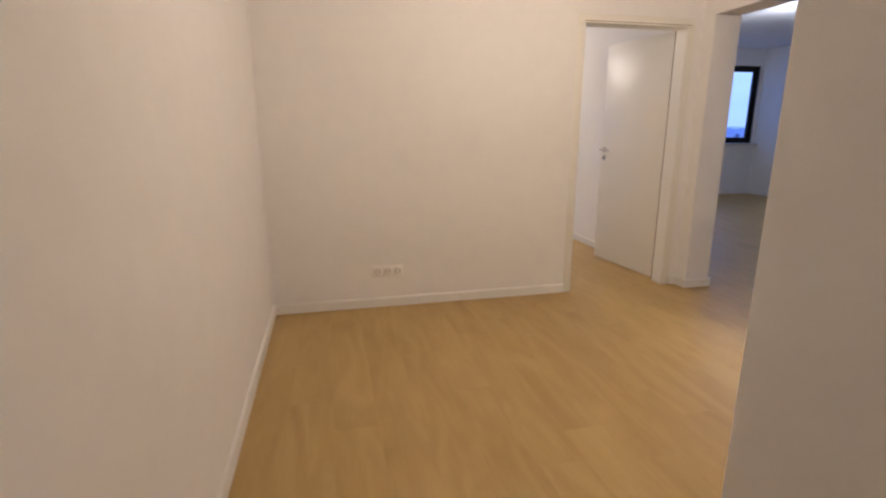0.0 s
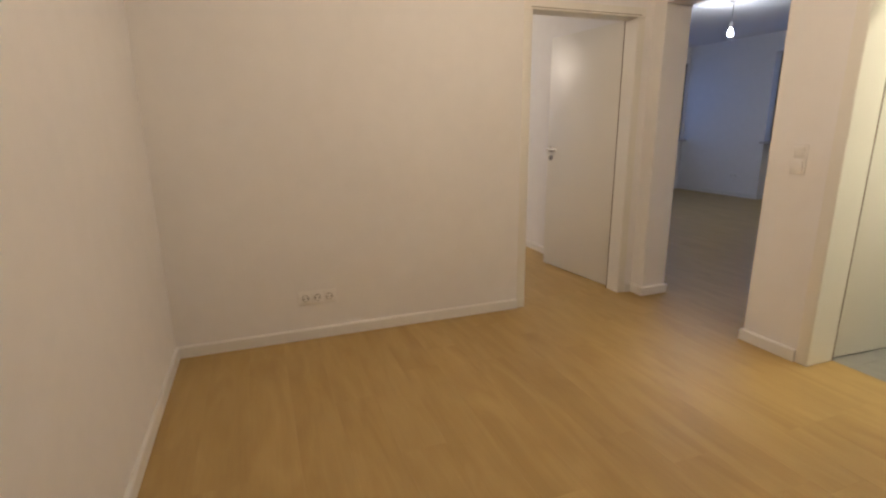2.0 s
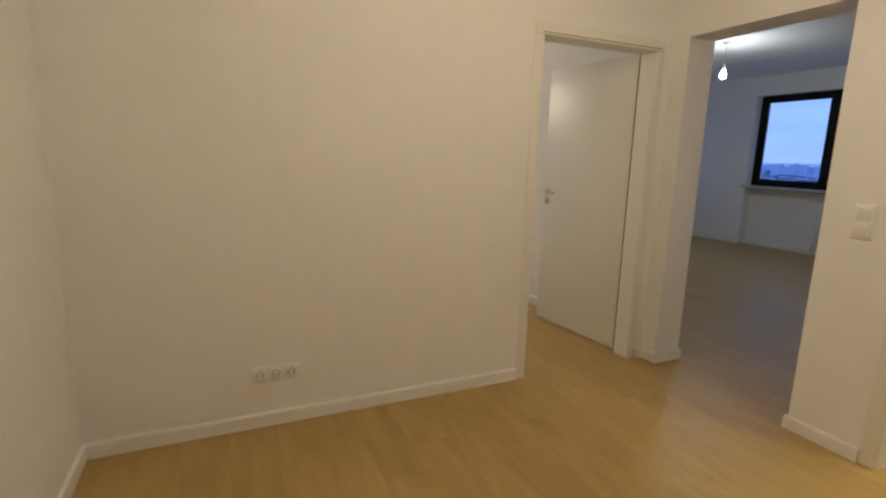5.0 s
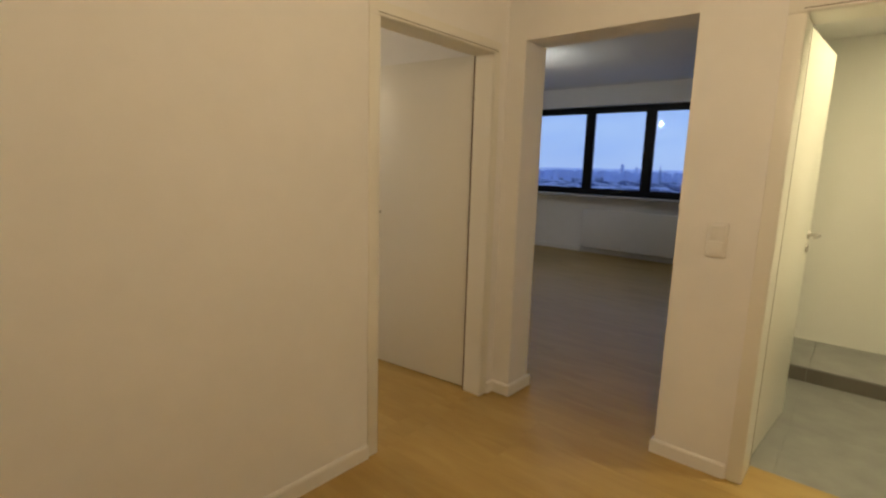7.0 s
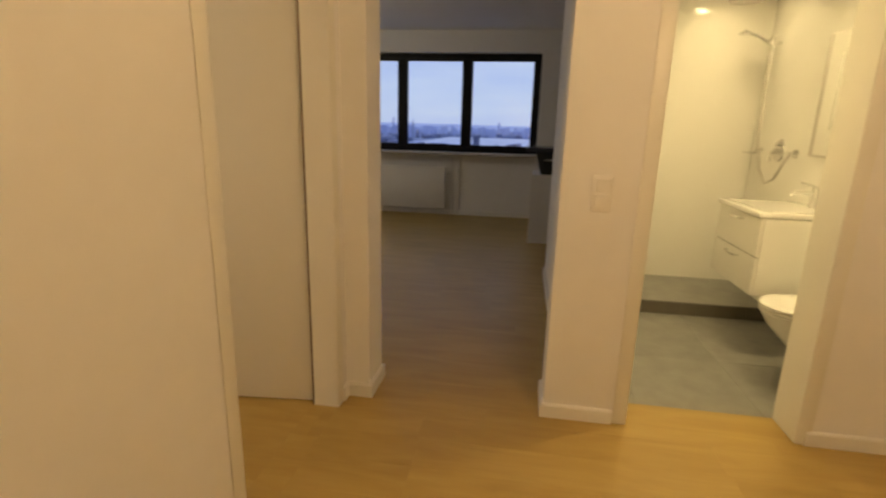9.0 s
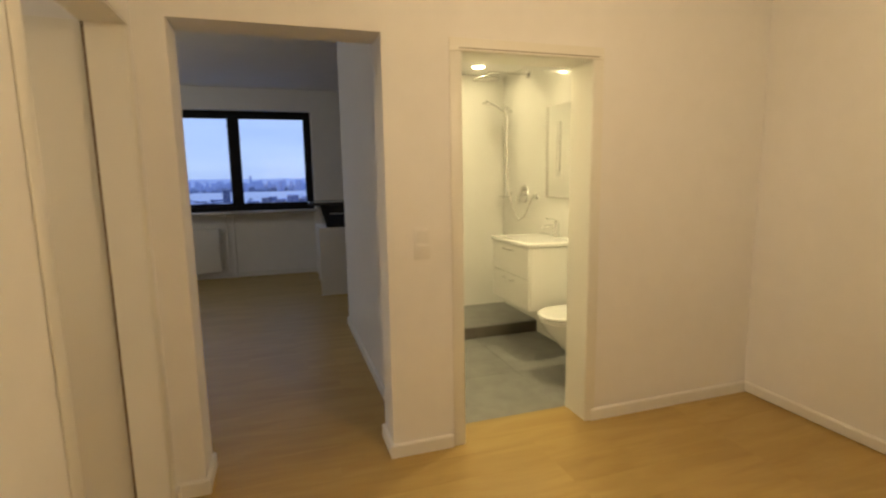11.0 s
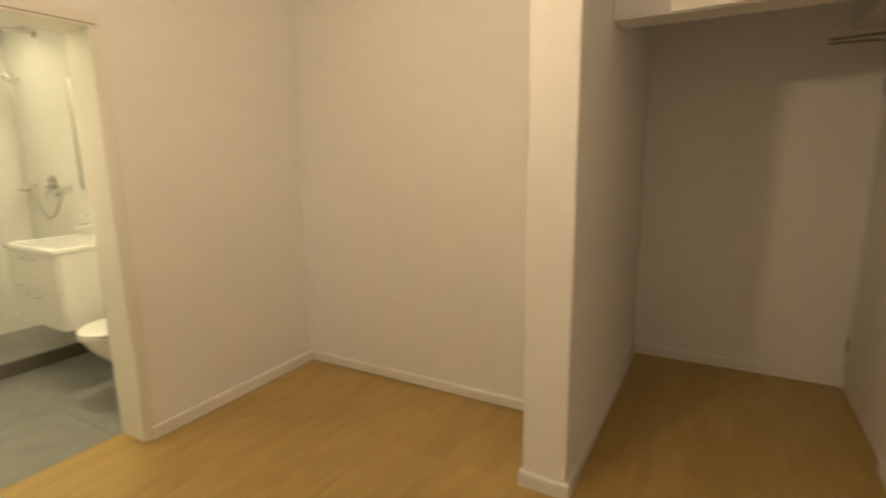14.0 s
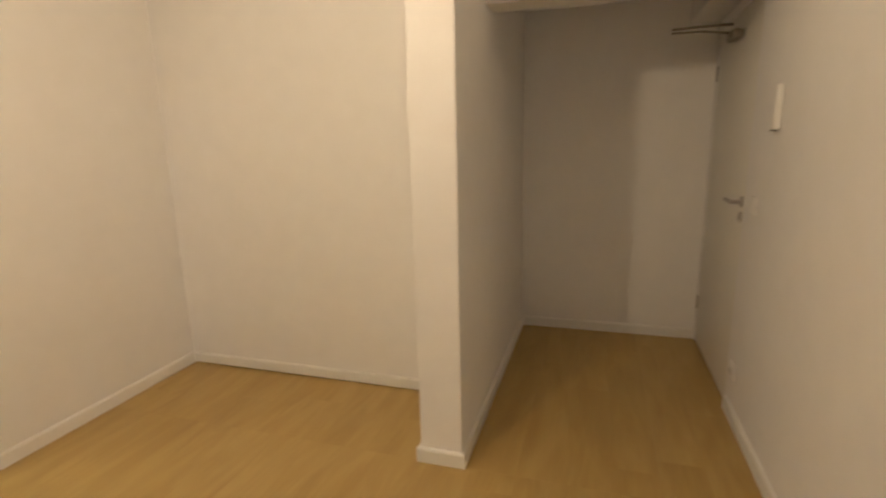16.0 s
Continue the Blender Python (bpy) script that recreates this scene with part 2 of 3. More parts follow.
LIV_E, LIV_N = 9.08, 11.65            # living room's east and north walls
NICHE = 9.25                          # back of the window niche

setting("wall_west", boxes((W - 0.2, W, 2.2, 2.435, 0, TOP), (W - 0.2, W, 2.435, 3.301, 2.013, TOP), (W - 0.2, W, 3.301, 11.85, 0, TOP)), PAINT, "white painted hall wall beside the entrance door", "wall")
# Unseen block, added to stop sky light leaking round the entrance door.
setting("door_light_block", boxes((W - 0.2, W - 0.07, 2.435, 3.301, 0, 2.013)), PAINT, "unseen block behind the entrance door that keeps daylight out", "wall")
setting("wall_corridor_end", boxes((W, 2.014, 2.2, 2.39, 0, TOP)), PAINT, "white painted wall closing the entrance corridor", "wall")
setting("wall_pier", boxes((1.826, 2.014, 2.39, 4.172, 0, TOP), bevel=0.004), PAINT, "white painted wall end between corridor and hall", "wall")
setting("wall_south", boxes((2.014, 3.82, 3.4, 3.572, 0, TOP)), PAINT, "white painted south wall of the hall recess", "wall")
setting("wall_north", boxes((W, 2.84, N, 7.0, 0, TOP), (2.84, 3.72, N, 7.0, 2.007, TOP), (3.72, E, N, 7.0, 0, TOP)), PAINT, "white painted hall wall with an open door", "wall")
setting("wall_east", boxes((E, BATH_W, 3.4, 4.74, 0, TOP), (E, BATH_W, 4.74, 5.53, 2.02, TOP), (E, BATH_W, 5.53, 5.67, 0, TOP), (E, BACK, 5.67, 5.885, 0, TOP),
                           (E, BACK, 5.885, 6.75, 2.052, TOP), (E, BACK, 6.75, 11.85, 0, TOP)), PAINT, "white painted wall with living room and bathroom openings", "wall")
setting("wall_partition", boxes((BACK, 6.27, 5.67, 5.79, 0, TOP)), PAINT, "white painted wall between living room and bathroom", "wall")
setting("wall_bath_east", boxes((6.13, 6.27, 3.4, 5.67, 0, TOP)), PAINT, "white wall at the end of the shower", "wall")
setting("wall_bath_south", boxes((BATH_W, 6.13, 4.06, 4.2, 0, TOP)), PAINT, "white bathroom wall behind vanity and toilet", "wall")
setting("wall_kitchen_south", boxes((6.27, 9.45, 3.4, 3.55, 0, TOP)), PAINT, "white painted end wall of the kitchen corner", "wall")
setting("wall_living_east", boxes((LIV_E, 9.45, 3.55, 5.88, 0, TOP)), PAINT, "white painted outer wall beside the kitchen counter", "wall")
setting("wall_parapet", boxes((NICHE, 9.45, 5.88, 9.94, 0, 0.93)), PAINT, "white painted parapet below the wide window", "wall")
setting("wall_lintel", boxes((LIV_E, 9.45, 5.88, 9.94, 2.365, TOP)), PAINT, "white painted strip of wall above the wide window", "wall")
setting("wall_living_corner", boxes((LIV_E, 9.45, 9.94, 11.85, 0, TOP)), PAINT, "white painted outer wall in the living room corner", "wall")
setting("wall_living_north", boxes((BACK, 6.9, LIV_N, 11.85, 0, TOP), (6.9, 9.03, LIV_N, 11.85, 0, 0.93), (6.9, 9.03, LIV_N, 11.85, 2.365, TOP), (9.03, LIV_E, LIV_N, 11.85, 0, TOP)),
        PAINT, "white painted outer wall with a window", "wall")
setting("wall_bedroom_north", boxes((W, 1.2, LIV_N, 11.85, 0, TOP), (1.2, 3.2, LIV_N, 11.85, 0, 0.93), (1.2, 3.2, LIV_N, 11.85, 2.365, TOP), (3.2, E, LIV_N, 11.85, 0, TOP)),
        PAINT, "white painted outer wall of the room beyond the door", "wall")
setting("ceiling", boxes((W - 0.2, 9.45, 2.2, 11.85, TOP, TOP + 0.2)), CEILING, "white painted ceiling", "ceiling")
setting("ceiling_bathroom", boxes((BATH_W, 6.13, 4.2, 5.67, BATH_TOP, BATH_TOP + 0.05)), CEILING, "white lowered bathroom ceiling", "ceiling")
floor = setting("floor", boxes((W - 0.2, 9.45, 2.2, 11.85, -0.25, -0.006)), UNDERLAY, "light oak laminate floor laid in long planks", "floor")
bath_floor = setting("floor_bathroom", boxes((4.02, 6.13, 4.2, 5.67, -0.006, -0.003)), GROUT, "grey tiled bathroom floor", "floor")

# bathroom wall lining
setting("wall_lining_east", boxes((6.122, 6.13, 4.2, 5.67, 0, BATH_TOP)), WALL_TILE, "glossy cream shower wall", "wall")
setting("wall_lining_south", boxes((BATH_W, 6.122, 4.2, 4.208, 0, BATH_TOP)), WALL_TILE, "glossy cream bathroom wall", "wall")
setting("wall_lining_north", boxes((BATH_W, 6.122, 5.662, 5.67, 0, BATH_TOP)), WALL_TILE, "glossy cream bathroom wall", "wall")
setting("wall_lining_west", boxes((BATH_W, BATH_W + 0.008, 4.208, 4.70, 0, BATH_TOP)), WALL_TILE, "glossy cream bathroom wall", "wall")


def skirting(x0, y0, x1, y1, side, lift=0.0):
    """A skirting board along a wall from one floor point to the other; side: the way it stands out."""
    h, d = 0.068, 0.016
    bm = bmesh.new()
    a, b, out = Vector((x0, y0, 0)), Vector((x1, y1, 0)), Vector((*side, 0))
    outline = ((0, lift), (d, lift), (d, h - 0.010), (d - 0.003, h - 0.003), (d - 0.008, h), (0, h))
    rings = [[bm.verts.new(p + out * u + Vector((0, 0, v))) for u, v in outline] for p in (a, b)]
    n = len(outline)
    for k in range(n):
        bm.faces.new((rings[0][k], rings[0][(k + 1) % n], rings[1][(k + 1) % n], rings[1][k]))
    bm.faces.new(rings[0][::-1])
    bm.faces.new(rings[1])
    return setting("baseboard", bm, SKIRTING, "low white skirting board along the wall", "baseboard")


for run in ((W, 3.34, W, N, (1, 0)), (W, 2.39, 1.81, 2.39, (0, 1)), (1.826, 2.39, 1.826, 4.172, (-1, 0)), (1.81, 4.172, 2.03, 4.172, (0, 1)), (2.014, 4.172, 2.014, 3.572, (1, 0)),
            (2.03, 3.572, E - 0.016, 3.572, (0, 1), 0.008), (E, 3.572, E, 4.733, (-1, 0)), (W + 0.016, N, 2.807, N, (0, -1)), (3.753, N, E - 0.016, N, (0, -1)), (E, 5.568, E, 5.885, (-1, 0)),
            (E - 0.016, 5.885, BACK + 0.016, 5.885, (0, 1)), (BACK, 5.885, BACK, 5.79, (1, 0)), (BACK + 0.016, 5.79, 6.286, 5.79, (0, 1)), (E, 6.75, E, N, (-1, 0)), (E - 0.016, 6.75, BACK + 0.016, 6.75, (0, -1)), (BACK, 6.75, BACK, LIV_N, (1, 0)),
            (BACK + 0.016, LIV_N, LIV_E - 0.016, LIV_N, (0, -1)), (LIV_E, LIV_N, LIV_E, 9.94, (-1, 0)), (LIV_E - 0.016, 9.94, NICHE - 0.016, 9.94, (0, -1)), (NICHE, 9.94, NICHE, 5.88, (-1, 0)),
            (NICHE - 0.016, 5.88, LIV_E - 0.016, 5.88, (0, 1)), (LIV_E, 5.88, LIV_E, 3.55, (-1, 0)), (E, 7.05, E, LIV_N, (-1, 0)), (W, LIV_N, E - 0.016, LIV_N, (0, -1)), (6.27, 5.79, 6.27, 3.55, (1, 0))):
    skirting(*run)


# ---- doors ----
def door_set(name, label, width, height, depth, turn_open, matrix, hand=1, face=0.062, proud=0.007, set_back=0.012):
    """A door in its lining. Local: x across the clear opening from 0 to width, y from the casing's side (0) into the wall, z up.
    The leaf hangs at x = width (hand 1) or x = 0 (hand -1), on the far side, and stands turn_open degrees open."""
    door = new(name)
    tagged(door, label, "door", kind="structure")
    if depth > 0.1:
        bm = bmesh.new()
        for a, b in ((-face, 0.0), (width, width + face)):
            box(bm, a, b, -proud, 0.0, 0, height, bevel=0.004)
        box(bm, -face, width + face, -proud, 0.0, height, height + face, bevel=0.003)
        part("casing", bm, LACQUER, door, smooth=True)
        part("bead", boxes((-0.012, width + 0.03, -proud - 0.007, -proud - 0.001, height + 0.001, height + 0.011), bevel=0.002), LACQUER, door)
        # Dark strip on the casing stands for the shadow line over the bead.
        part("bead_shadow", boxes((-0.012, width + 0.03, -proud - 0.002, -proud + 0.001, height + 0.011, height + 0.017)), BEAD_SHADE, door, "thin dark strip painted as the shadow above the bead")
        bm = boxes((-0.03, 0.0, 0.0, depth, 0, height), (width, width + 0.03, 0.0, depth, 0, height), (-0.03, width + 0.03, 0.0, depth, height, height + 0.03))
        part("lining", bm, LACQUER, door)
        bm = boxes((-face, -0.03, depth + 0.001, depth + proud, 0, height + face), (width + 0.03, width + face, depth + 0.001, depth + proud, 0, height + face), (-0.03, width + 0.03, depth + 0.001, depth + proud, height + 0.03, height + face), bevel=0.003)
        part("back_casing", bm, LACQUER, door)
        # The shade between leaf and lining is painted as a thin dark strip.
        a, b = (width - 0.001, width + 0.003) if hand > 0 else (-0.003, 0.001)
        part("hinge_shade_strip", boxes((a, b, depth - 0.009, depth + 0.0005, 0, height)), GAP_SHADE, door, "dark strip painted as the shade in the hinge-side gap")
    thick, wide = 0.04, width + 0.02
    hinge = new("leaf", mesh_of("leaf", boxes((0.0, wide, 0.0, thick, 0.008, height + 0.01), bevel=0.003), LACQUER, True))
    hinge.parent = door
    if hand > 0:
        hinge.matrix_basis = pose(width + set_back, depth + 0.004, 0, 0, 0, 180 - turn_open) @ Matrix.Diagonal((1, -1, 1, 1))
    else:
        hinge.matrix_basis = pose(-0.012, depth + 0.004, 0, 0, 0, turn_open)
    hinge["label"] = "smooth white door leaf standing open" if turn_open else "smooth white closed door leaf"
    fit_handle(hinge, wide - 0.05, 0.0, -1)
    fit_handle(hinge, wide - 0.05, thick, 1)
    for z in (0.28, height - 0.25):
        bm = rod(bmesh.new(), (-0.008, -0.004, z - 0.045), (-0.008, -0.004, z + 0.045), 0.008)
        part("hinge", bm, STEEL, hinge, "small steel hinge", True)
    door.matrix_world = matrix
    return door


def fit_handle(leaf, x, y, way):
    """Lever handle on a round rose, and a keyhole rose below it."""
    bm = rod(bmesh.new(), (x, y, 1.06), (x, y + 0.008 * way, 1.06), 0.026, 0.024, 28)
    rod(bm, (x, y + 0.004 * way, 1.06), (x, y + 0.05 * way, 1.06), 0.009, sides=16)
    tube(bm, [(x + 0.004, y + 0.050 * way, 1.06), (x - 0.02, y + 0.053 * way, 1.06), (x - 0.06, y + 0.054 * way, 1.06), (x - 0.125, y + 0.050 * way, 1.059)], 0.009)
    part("handle", bm, STEEL, leaf, "brushed steel lever handle", True)
    bm = rod(bmesh.new(), (x, y, 0.985), (x, y + 0.008 * way, 0.985), 0.026, 0.024, 28)
    part("keyhole_rose", bm, STEEL, leaf, "round steel keyhole rose", True)
    bm = boxes((x - 0.004, x + 0.004, min(y + 0.008 * way, y + 0.009 * way), max(y + 0.008 * way, y + 0.009 * way), 0.972, 0.995))
    part("keyhole", bm, DARK_PLASTIC, leaf)


door_set("door_1", "white room door standing open into the next room", 0.82, 1.977, 0.13, 84, pose(2.87, N, 0), set_back=0.024)
door_set("door_2", "white bathroom door standing open inwards", 0.73, 1.99, BATH_W - E, 86, pose(E, 5.50, 0, 0, 0, -90), hand=-1)
door_set("door_3", "white closed flat entrance door", 0.84, 2.0, -0.001, 0, pose(W, 2.45, 0, 0, 0, 90), hand=-1)


# ---- windows ----
def window(name, label, length, height, posts, matrix):
    """Dark frame in a row of panes. Local: x along the wall, y outwards, z up from the frame's foot."""
    win = new(name)
    tagged(win, label, "window", kind="structure")
    bar, mull, deep = 0.07, 0.085, 0.075
    bm = boxes((0, bar, 0, deep, 0, height), (length - bar, length, 0, deep, 0, height), (bar, length - bar, 0, deep, 0, bar), (bar, length - bar, 0, deep, height - bar, height), bevel=0.004)
    part("window_frame", bm, FRAME_DARK, win)
    for m in posts:
        part("mullion", boxes((m - mull / 2, m + mull / 2, 0.002, deep - 0.002, bar, height - bar), bevel=0.004), FRAME_DARK, win)
    edges = [bar - mull / 2, *posts, length - bar + mull / 2]
    for a, b in zip(edges, edges[1:]):
        a, b = a + mull / 2, b - mull / 2
        bead = 0.036
        bm = boxes((a, a + bead, 0.012, 0.06, bar, height - bar), (b - bead, b, 0.012, 0.06, bar, height - bar), (a + bead, b - bead, 0.012, 0.06, bar, bar + bead), (a + bead, b - bead, 0.012, 0.06, height - bar - bead, height - bar), bevel=0.003)
        sash = part("sash", bm, FRAME_DARK, win)
        glass = part("pane", boxes((a + bead - 0.004, b - bead + 0.004, 0.034, 0.040, bar + bead - 0.004, height - bar - bead + 0.004)), GLASS, sash, "clear window pane")
        glass.visible_shadow = False
    win.matrix_world = matrix
    return win


def sill(x0, x1, y0, y1, z):
    bm = box(bmesh.new(), x0, x1, y0, y1, z - 0.03, z, bevel=0.006)
    return setting("window_sill", bm, SILL, "pale polished stone window sill", "window sill", True)


window("window_1", "wide dark-framed four-pane window over the city", 4.06, 1.40, (1.075, 2.035, 3.005), pose(NICHE - 0.03, 9.94, 0.965, 0, 0, -90))
sill(LIV_E - 0.06, NICHE + 0.06, 5.85, 9.98, 0.962)
window("window_2", "dark-framed window in the north wall", 2.13, 1.40, (1.065,), pose(6.9, LIV_N + 0.04, 0.965))
sill(6.86, LIV_E - 0.004, LIV_N - 0.10, LIV_N + 0.1, 0.962)
window("window_3", "dark-framed window of the room beyond the door", 2.0, 1.40, (1.0,), pose(1.2, LIV_N + 0.04, 0.965))


# ---- lamps ----
def pendant(at, drop, glow, label, size=1.0):
    """A bare bulb on its cable under a ceiling rose."""
    x, y = at
    lamp = thing("pendant_lamp", (x, y, TOP), label, "lamp")
    part("ceiling_rose", lathe(bmesh.new(), [(0.045, 0), (0.045, -0.012), (0.034, -0.026), (0.008, -0.032)], 28), PLASTIC, lamp, smooth=True)
    part("cable", tube(bmesh.new(), [(0, 0, -0.03), (0.002, 0.001, -drop / 2), (0, 0, -drop + 0.12)], 0.0035, 8), CABLE, lamp, smooth=True)
    part("socket", lathe(bmesh.new(), [(0.008, -drop + 0.13), (0.018, -drop + 0.12), (0.02, -drop + 0.065), (0.016, -drop + 0.06)], 20), PLASTIC, lamp, "white lamp holder", True)
    globe = [(0.012, 0.06), (0.014, 0.05), (0.026, 0.025), (0.031, 0.0), (0.027, -0.017), (0.014, -0.028), (0.003, -0.031)]
    part("bulb", lathe(bmesh.new(), [(r * size, -drop + 0.06 + (h - 0.06) * size) for r, h in globe], 20), glow, lamp, "glowing bare bulb" if size == 1 else "glowing globe shade", True)
    return lamp


pendant((2.29, 5.26), TOP - 2.20, BULB_WARM, "bare glowing bulb hanging from the hall ceiling")
pendant((6.555, 8.63), TOP - 2.295, BULB_LIVING, "bare glowing bulb hanging from the living room ceiling")
pendant((2.45, 9.7), TOP - 2.45, BULB_BEDROOM, "glowing globe lamp hanging in the room beyond the door", 4.0)


def downlight(x, y, glow):
    lamp = thing("ceiling_spot", (x, y, BATH_TOP), "round recessed bathroom ceiling spot, lit", "ceiling lamp", "bathroom ceiling spots")
    part("ring", lathe(bmesh.new(), [(0.062, 0), (0.062, -0.004), (0.056, -0.008), (0.05, -0.009), (0.05, -0.001)], 28), CHROME, lamp, smooth=True)
    part("diffuser", lathe(bmesh.new(), [(0.049, -0.001), (0.049, -0.005), (0.02, -0.006)], 24), glow, lamp, "glowing round glass")
    return lamp


for spot in ((5.74, 4.63, SPOT_DIM), (4.25, 4.68, SPOT_GLOW), (4.62, 5.22, SPOT_SOFT)):
    downlight(*spot)


# ---- the hall ----
def socket_row(at, turn, count, label):
    """Sockets in one frame. Local: x along the wall, -y out of it."""
    step = 0.071
    ob = thing("wall_socket", at, label, "socket", turn=turn)
    wide = step * count + 0.012
    part("frame", boxes((-wide / 2, wide / 2, -0.010, 0, -0.041, 0.041), bevel=0.004), PLASTIC, ob, smooth=True)
    for k in range(count):
        x = (k - (count - 1) / 2) * step
        part("insert", boxes((x - 0.0275, x + 0.0275, -0.013, -0.009, -0.0275, 0.0275), bevel=0.002), PLASTIC, ob, smooth=True)
        # Well and pin holes are raised discs; the recess shade is in their colour.
        part("well", rod(bmesh.new(), (x, -0.0142, 0), (x, -0.008, 0), 0.0205, sides=28), WELL_SHADE, ob, "round grey disc painted as the shade in a plug well")
        part("contact_plate", rod(bmesh.new(), (x, -0.0152, 0), (x, -0.009, 0), 0.0172, sides=28), PLASTIC, ob)
        for dx in (-0.0095, 0.0095):
            part("pin_hole", rod(bmesh.new(), (x + dx, -0.0158, 0), (x + dx, -0.0150, 0), 0.0038, sides=12), DARK_PLASTIC, ob)
    return ob


socket_row((1.43, N, 0.265), 0, 3, "triple white wall socket low above the skirting")
socket_row((W, 3.41, 0.235), 90, 1, "single white wall socket low beside the entrance door")
socket_row((LIV_E, 10.42, 0.36), -90, 2, "double white wall socket beside the window")

switch = thing("light_switch", (E, 5.714, 1.085), "double white rocker light switch beside the bathroom door", "switch", turn=-90)
part("frame", boxes((-0.041, 0.041, -0.010, 0, -0.077, 0.077), bevel=0.004), PLASTIC, switch, smooth=True)
for z in (-0.036, 0.036):
    rocker = box(bmesh.new(), -0.0285, 0.0285, -0.016, -0.008, z - 0.0285, z + 0.0285, bevel=0.002)
    for v in rocker.verts:
        v.co.y -= 0.006 * (v.co.z - z) / 0.057 if v.co.y < -0.01 else 0
    part("rocker", rocker, PLASTIC, switch, smooth=True)

# overhead storage above the entrance corridor
loft = thing("overhead_storage", (W, 3.64, 1.985), "white overhead storage cupboard across the entrance corridor", "cupboard")
part("bottom_board", boxes((0.0, 1.196, -0.16, -0.012, 0.0, 0.022), bevel=0.002), LACQUER, loft)
part("shelf_board", boxes((0.0, 1.196, -1.25, -0.16, 0.24, 0.28)), PAINT, loft)
part("back_board", boxes((0.0, 1.196, -0.178, -0.162, 0.0, 0.24)), PAINT, loft)
part("side_panel", boxes((0.97, 1.196, -0.012, 0.0, 0.0, TOP - 1.99)), PAINT, loft)
for a, b in ((0.003, 0.482), (0.487, 0.967)):
    part("cupboard_door", boxes((a, b, -0.010, 0.008, 0.004, TOP - 1.995), bevel=0.002), LACQUER, loft)

duct = thing("boxed_duct", (W, 2.9, 2.215), "white boxed duct under the overhead storage", "duct")
part("body", boxes((0.0, 0.17, -0.50, 0.555, -0.15, -0.001), bevel=0.003), PAINT, duct)

closer = thing("door_closer", (W, 2.95, 1.90), "grey metal door closer above the entrance door", "door closer")
part("body", boxes((0.02, 0.05, -0.11, 0.04, -0.032, 0.014), bevel=0.005), DARK_STEEL, closer, smooth=True)
part("bracket", boxes((0.0, 0.021, -0.12, 0.03, -0.025, 0.01), bevel=0.002), DARK_STEEL, closer)
part("arm", tube(bmesh.new(), [(0.05, 0.0, 0.040), (0.2, 0.12, 0.018), (0.36, 0.24, -0.008)], 0.0065), DARK_STEEL, closer, "slim steel closer arm", True)
part("fore_arm", tube(bmesh.new(), [(0.36, 0.24, -0.024), (0.2, 0.10, -0.002), (0.05, -0.08, 0.014)], 0.0055), DARK_STEEL, closer, smooth=True)

intercom = thing("intercom", (W, 3.635, 1.40), "flat white door intercom on the wall beside the entrance", "intercom", turn=90)
part("back_plate", boxes((-0.045, 0.0, -0.006, 0, 0.005, 0.17), bevel=0.002), PLASTIC, intercom, smooth=True)
part("handset", boxes((0.0, 0.062, -0.026, 0, 0, 0.175), bevel=0.007), PLASTIC, intercom, smooth=True)
for z in (0.038, 0.066):
    part("button", boxes((-0.030, -0.012, -0.009, -0.005, z - 0.004, z + 0.004), bevel=0.001), DARK_PLASTIC, intercom, "small dark button")
part("foot_slot", boxes((0.008, 0.050, -0.022, -0.008, -0.004, 0.003)), DARK_PLASTIC, intercom)


entry_switch = thing("light_switch", (W, 3.47, 1.07), "single white rocker light switch beside the entrance door", "switch", turn=90)
part("frame", boxes((-0.041, 0.041, -0.010, 0, -0.041, 0.041), bevel=0.004), PLASTIC, entry_switch, smooth=True)
part("rocker", boxes((-0.0285, 0.0285, -0.014, -0.008, -0.0285, 0.0285), bevel=0.002), PLASTIC, entry_switch, smooth=True)


# ---- the living room ----
radiator = thing("radiator", (NICHE, 8.015, 0.09), "long flat white panel radiator under the window", "radiator", turn=-90)
part("front_panel", boxes((-0.80, 0.80, -0.145, -0.130, 0.02, 0.64), bevel=0.006), RADIATOR, radiator, smooth=True)
part("back_panel", boxes((-0.79, 0.79, -0.065, -0.050, 0.02, 0.63), bevel=0.004), RADIATOR, radiator)
part("side_cover", boxes((-0.803, -0.795, -0.14, -0.05, 0.03, 0.645)), RADIATOR, radiator)
part("side_cover", boxes((0.795, 0.803, -0.14, -0.05, 0.03, 0.645)), RADIATOR, radiator)
bm = bmesh.new()
for k in range(53):
    box(bm, -0.79 + k * 0.03, -0.772 + k * 0.03, -0.128, -0.068, 0.632, 0.640)
part("top_grille", bm, RADIATOR, radiator)
for x in (-0.6, 0.6):
    part("bracket", boxes((x - 0.02, x + 0.02, -0.05, 0.0, 0.1, 0.55)), RADIATOR, radiator)
part("valve", lathe(bmesh.new(), [(0.016, 0), (0.02, 0.01), (0.02, 0.05), (0.014, 0.06)], 20, at=(-0.84, -0.1, 0.0)), PLASTIC, radiator, "white thermostat valve", True)
part("valve_pipe", tube(bmesh.new(), [(-0.84, -0.1, -0.1), (-0.84, -0.1, 0.02), (-0.80, -0.1, 0.05)], 0.009), RADIATOR, radiator, smooth=True)

riser = thing("heating_pipe", (NICHE, 7.06, 0), "white vertical heating pipes beside the radiator", "pipe")
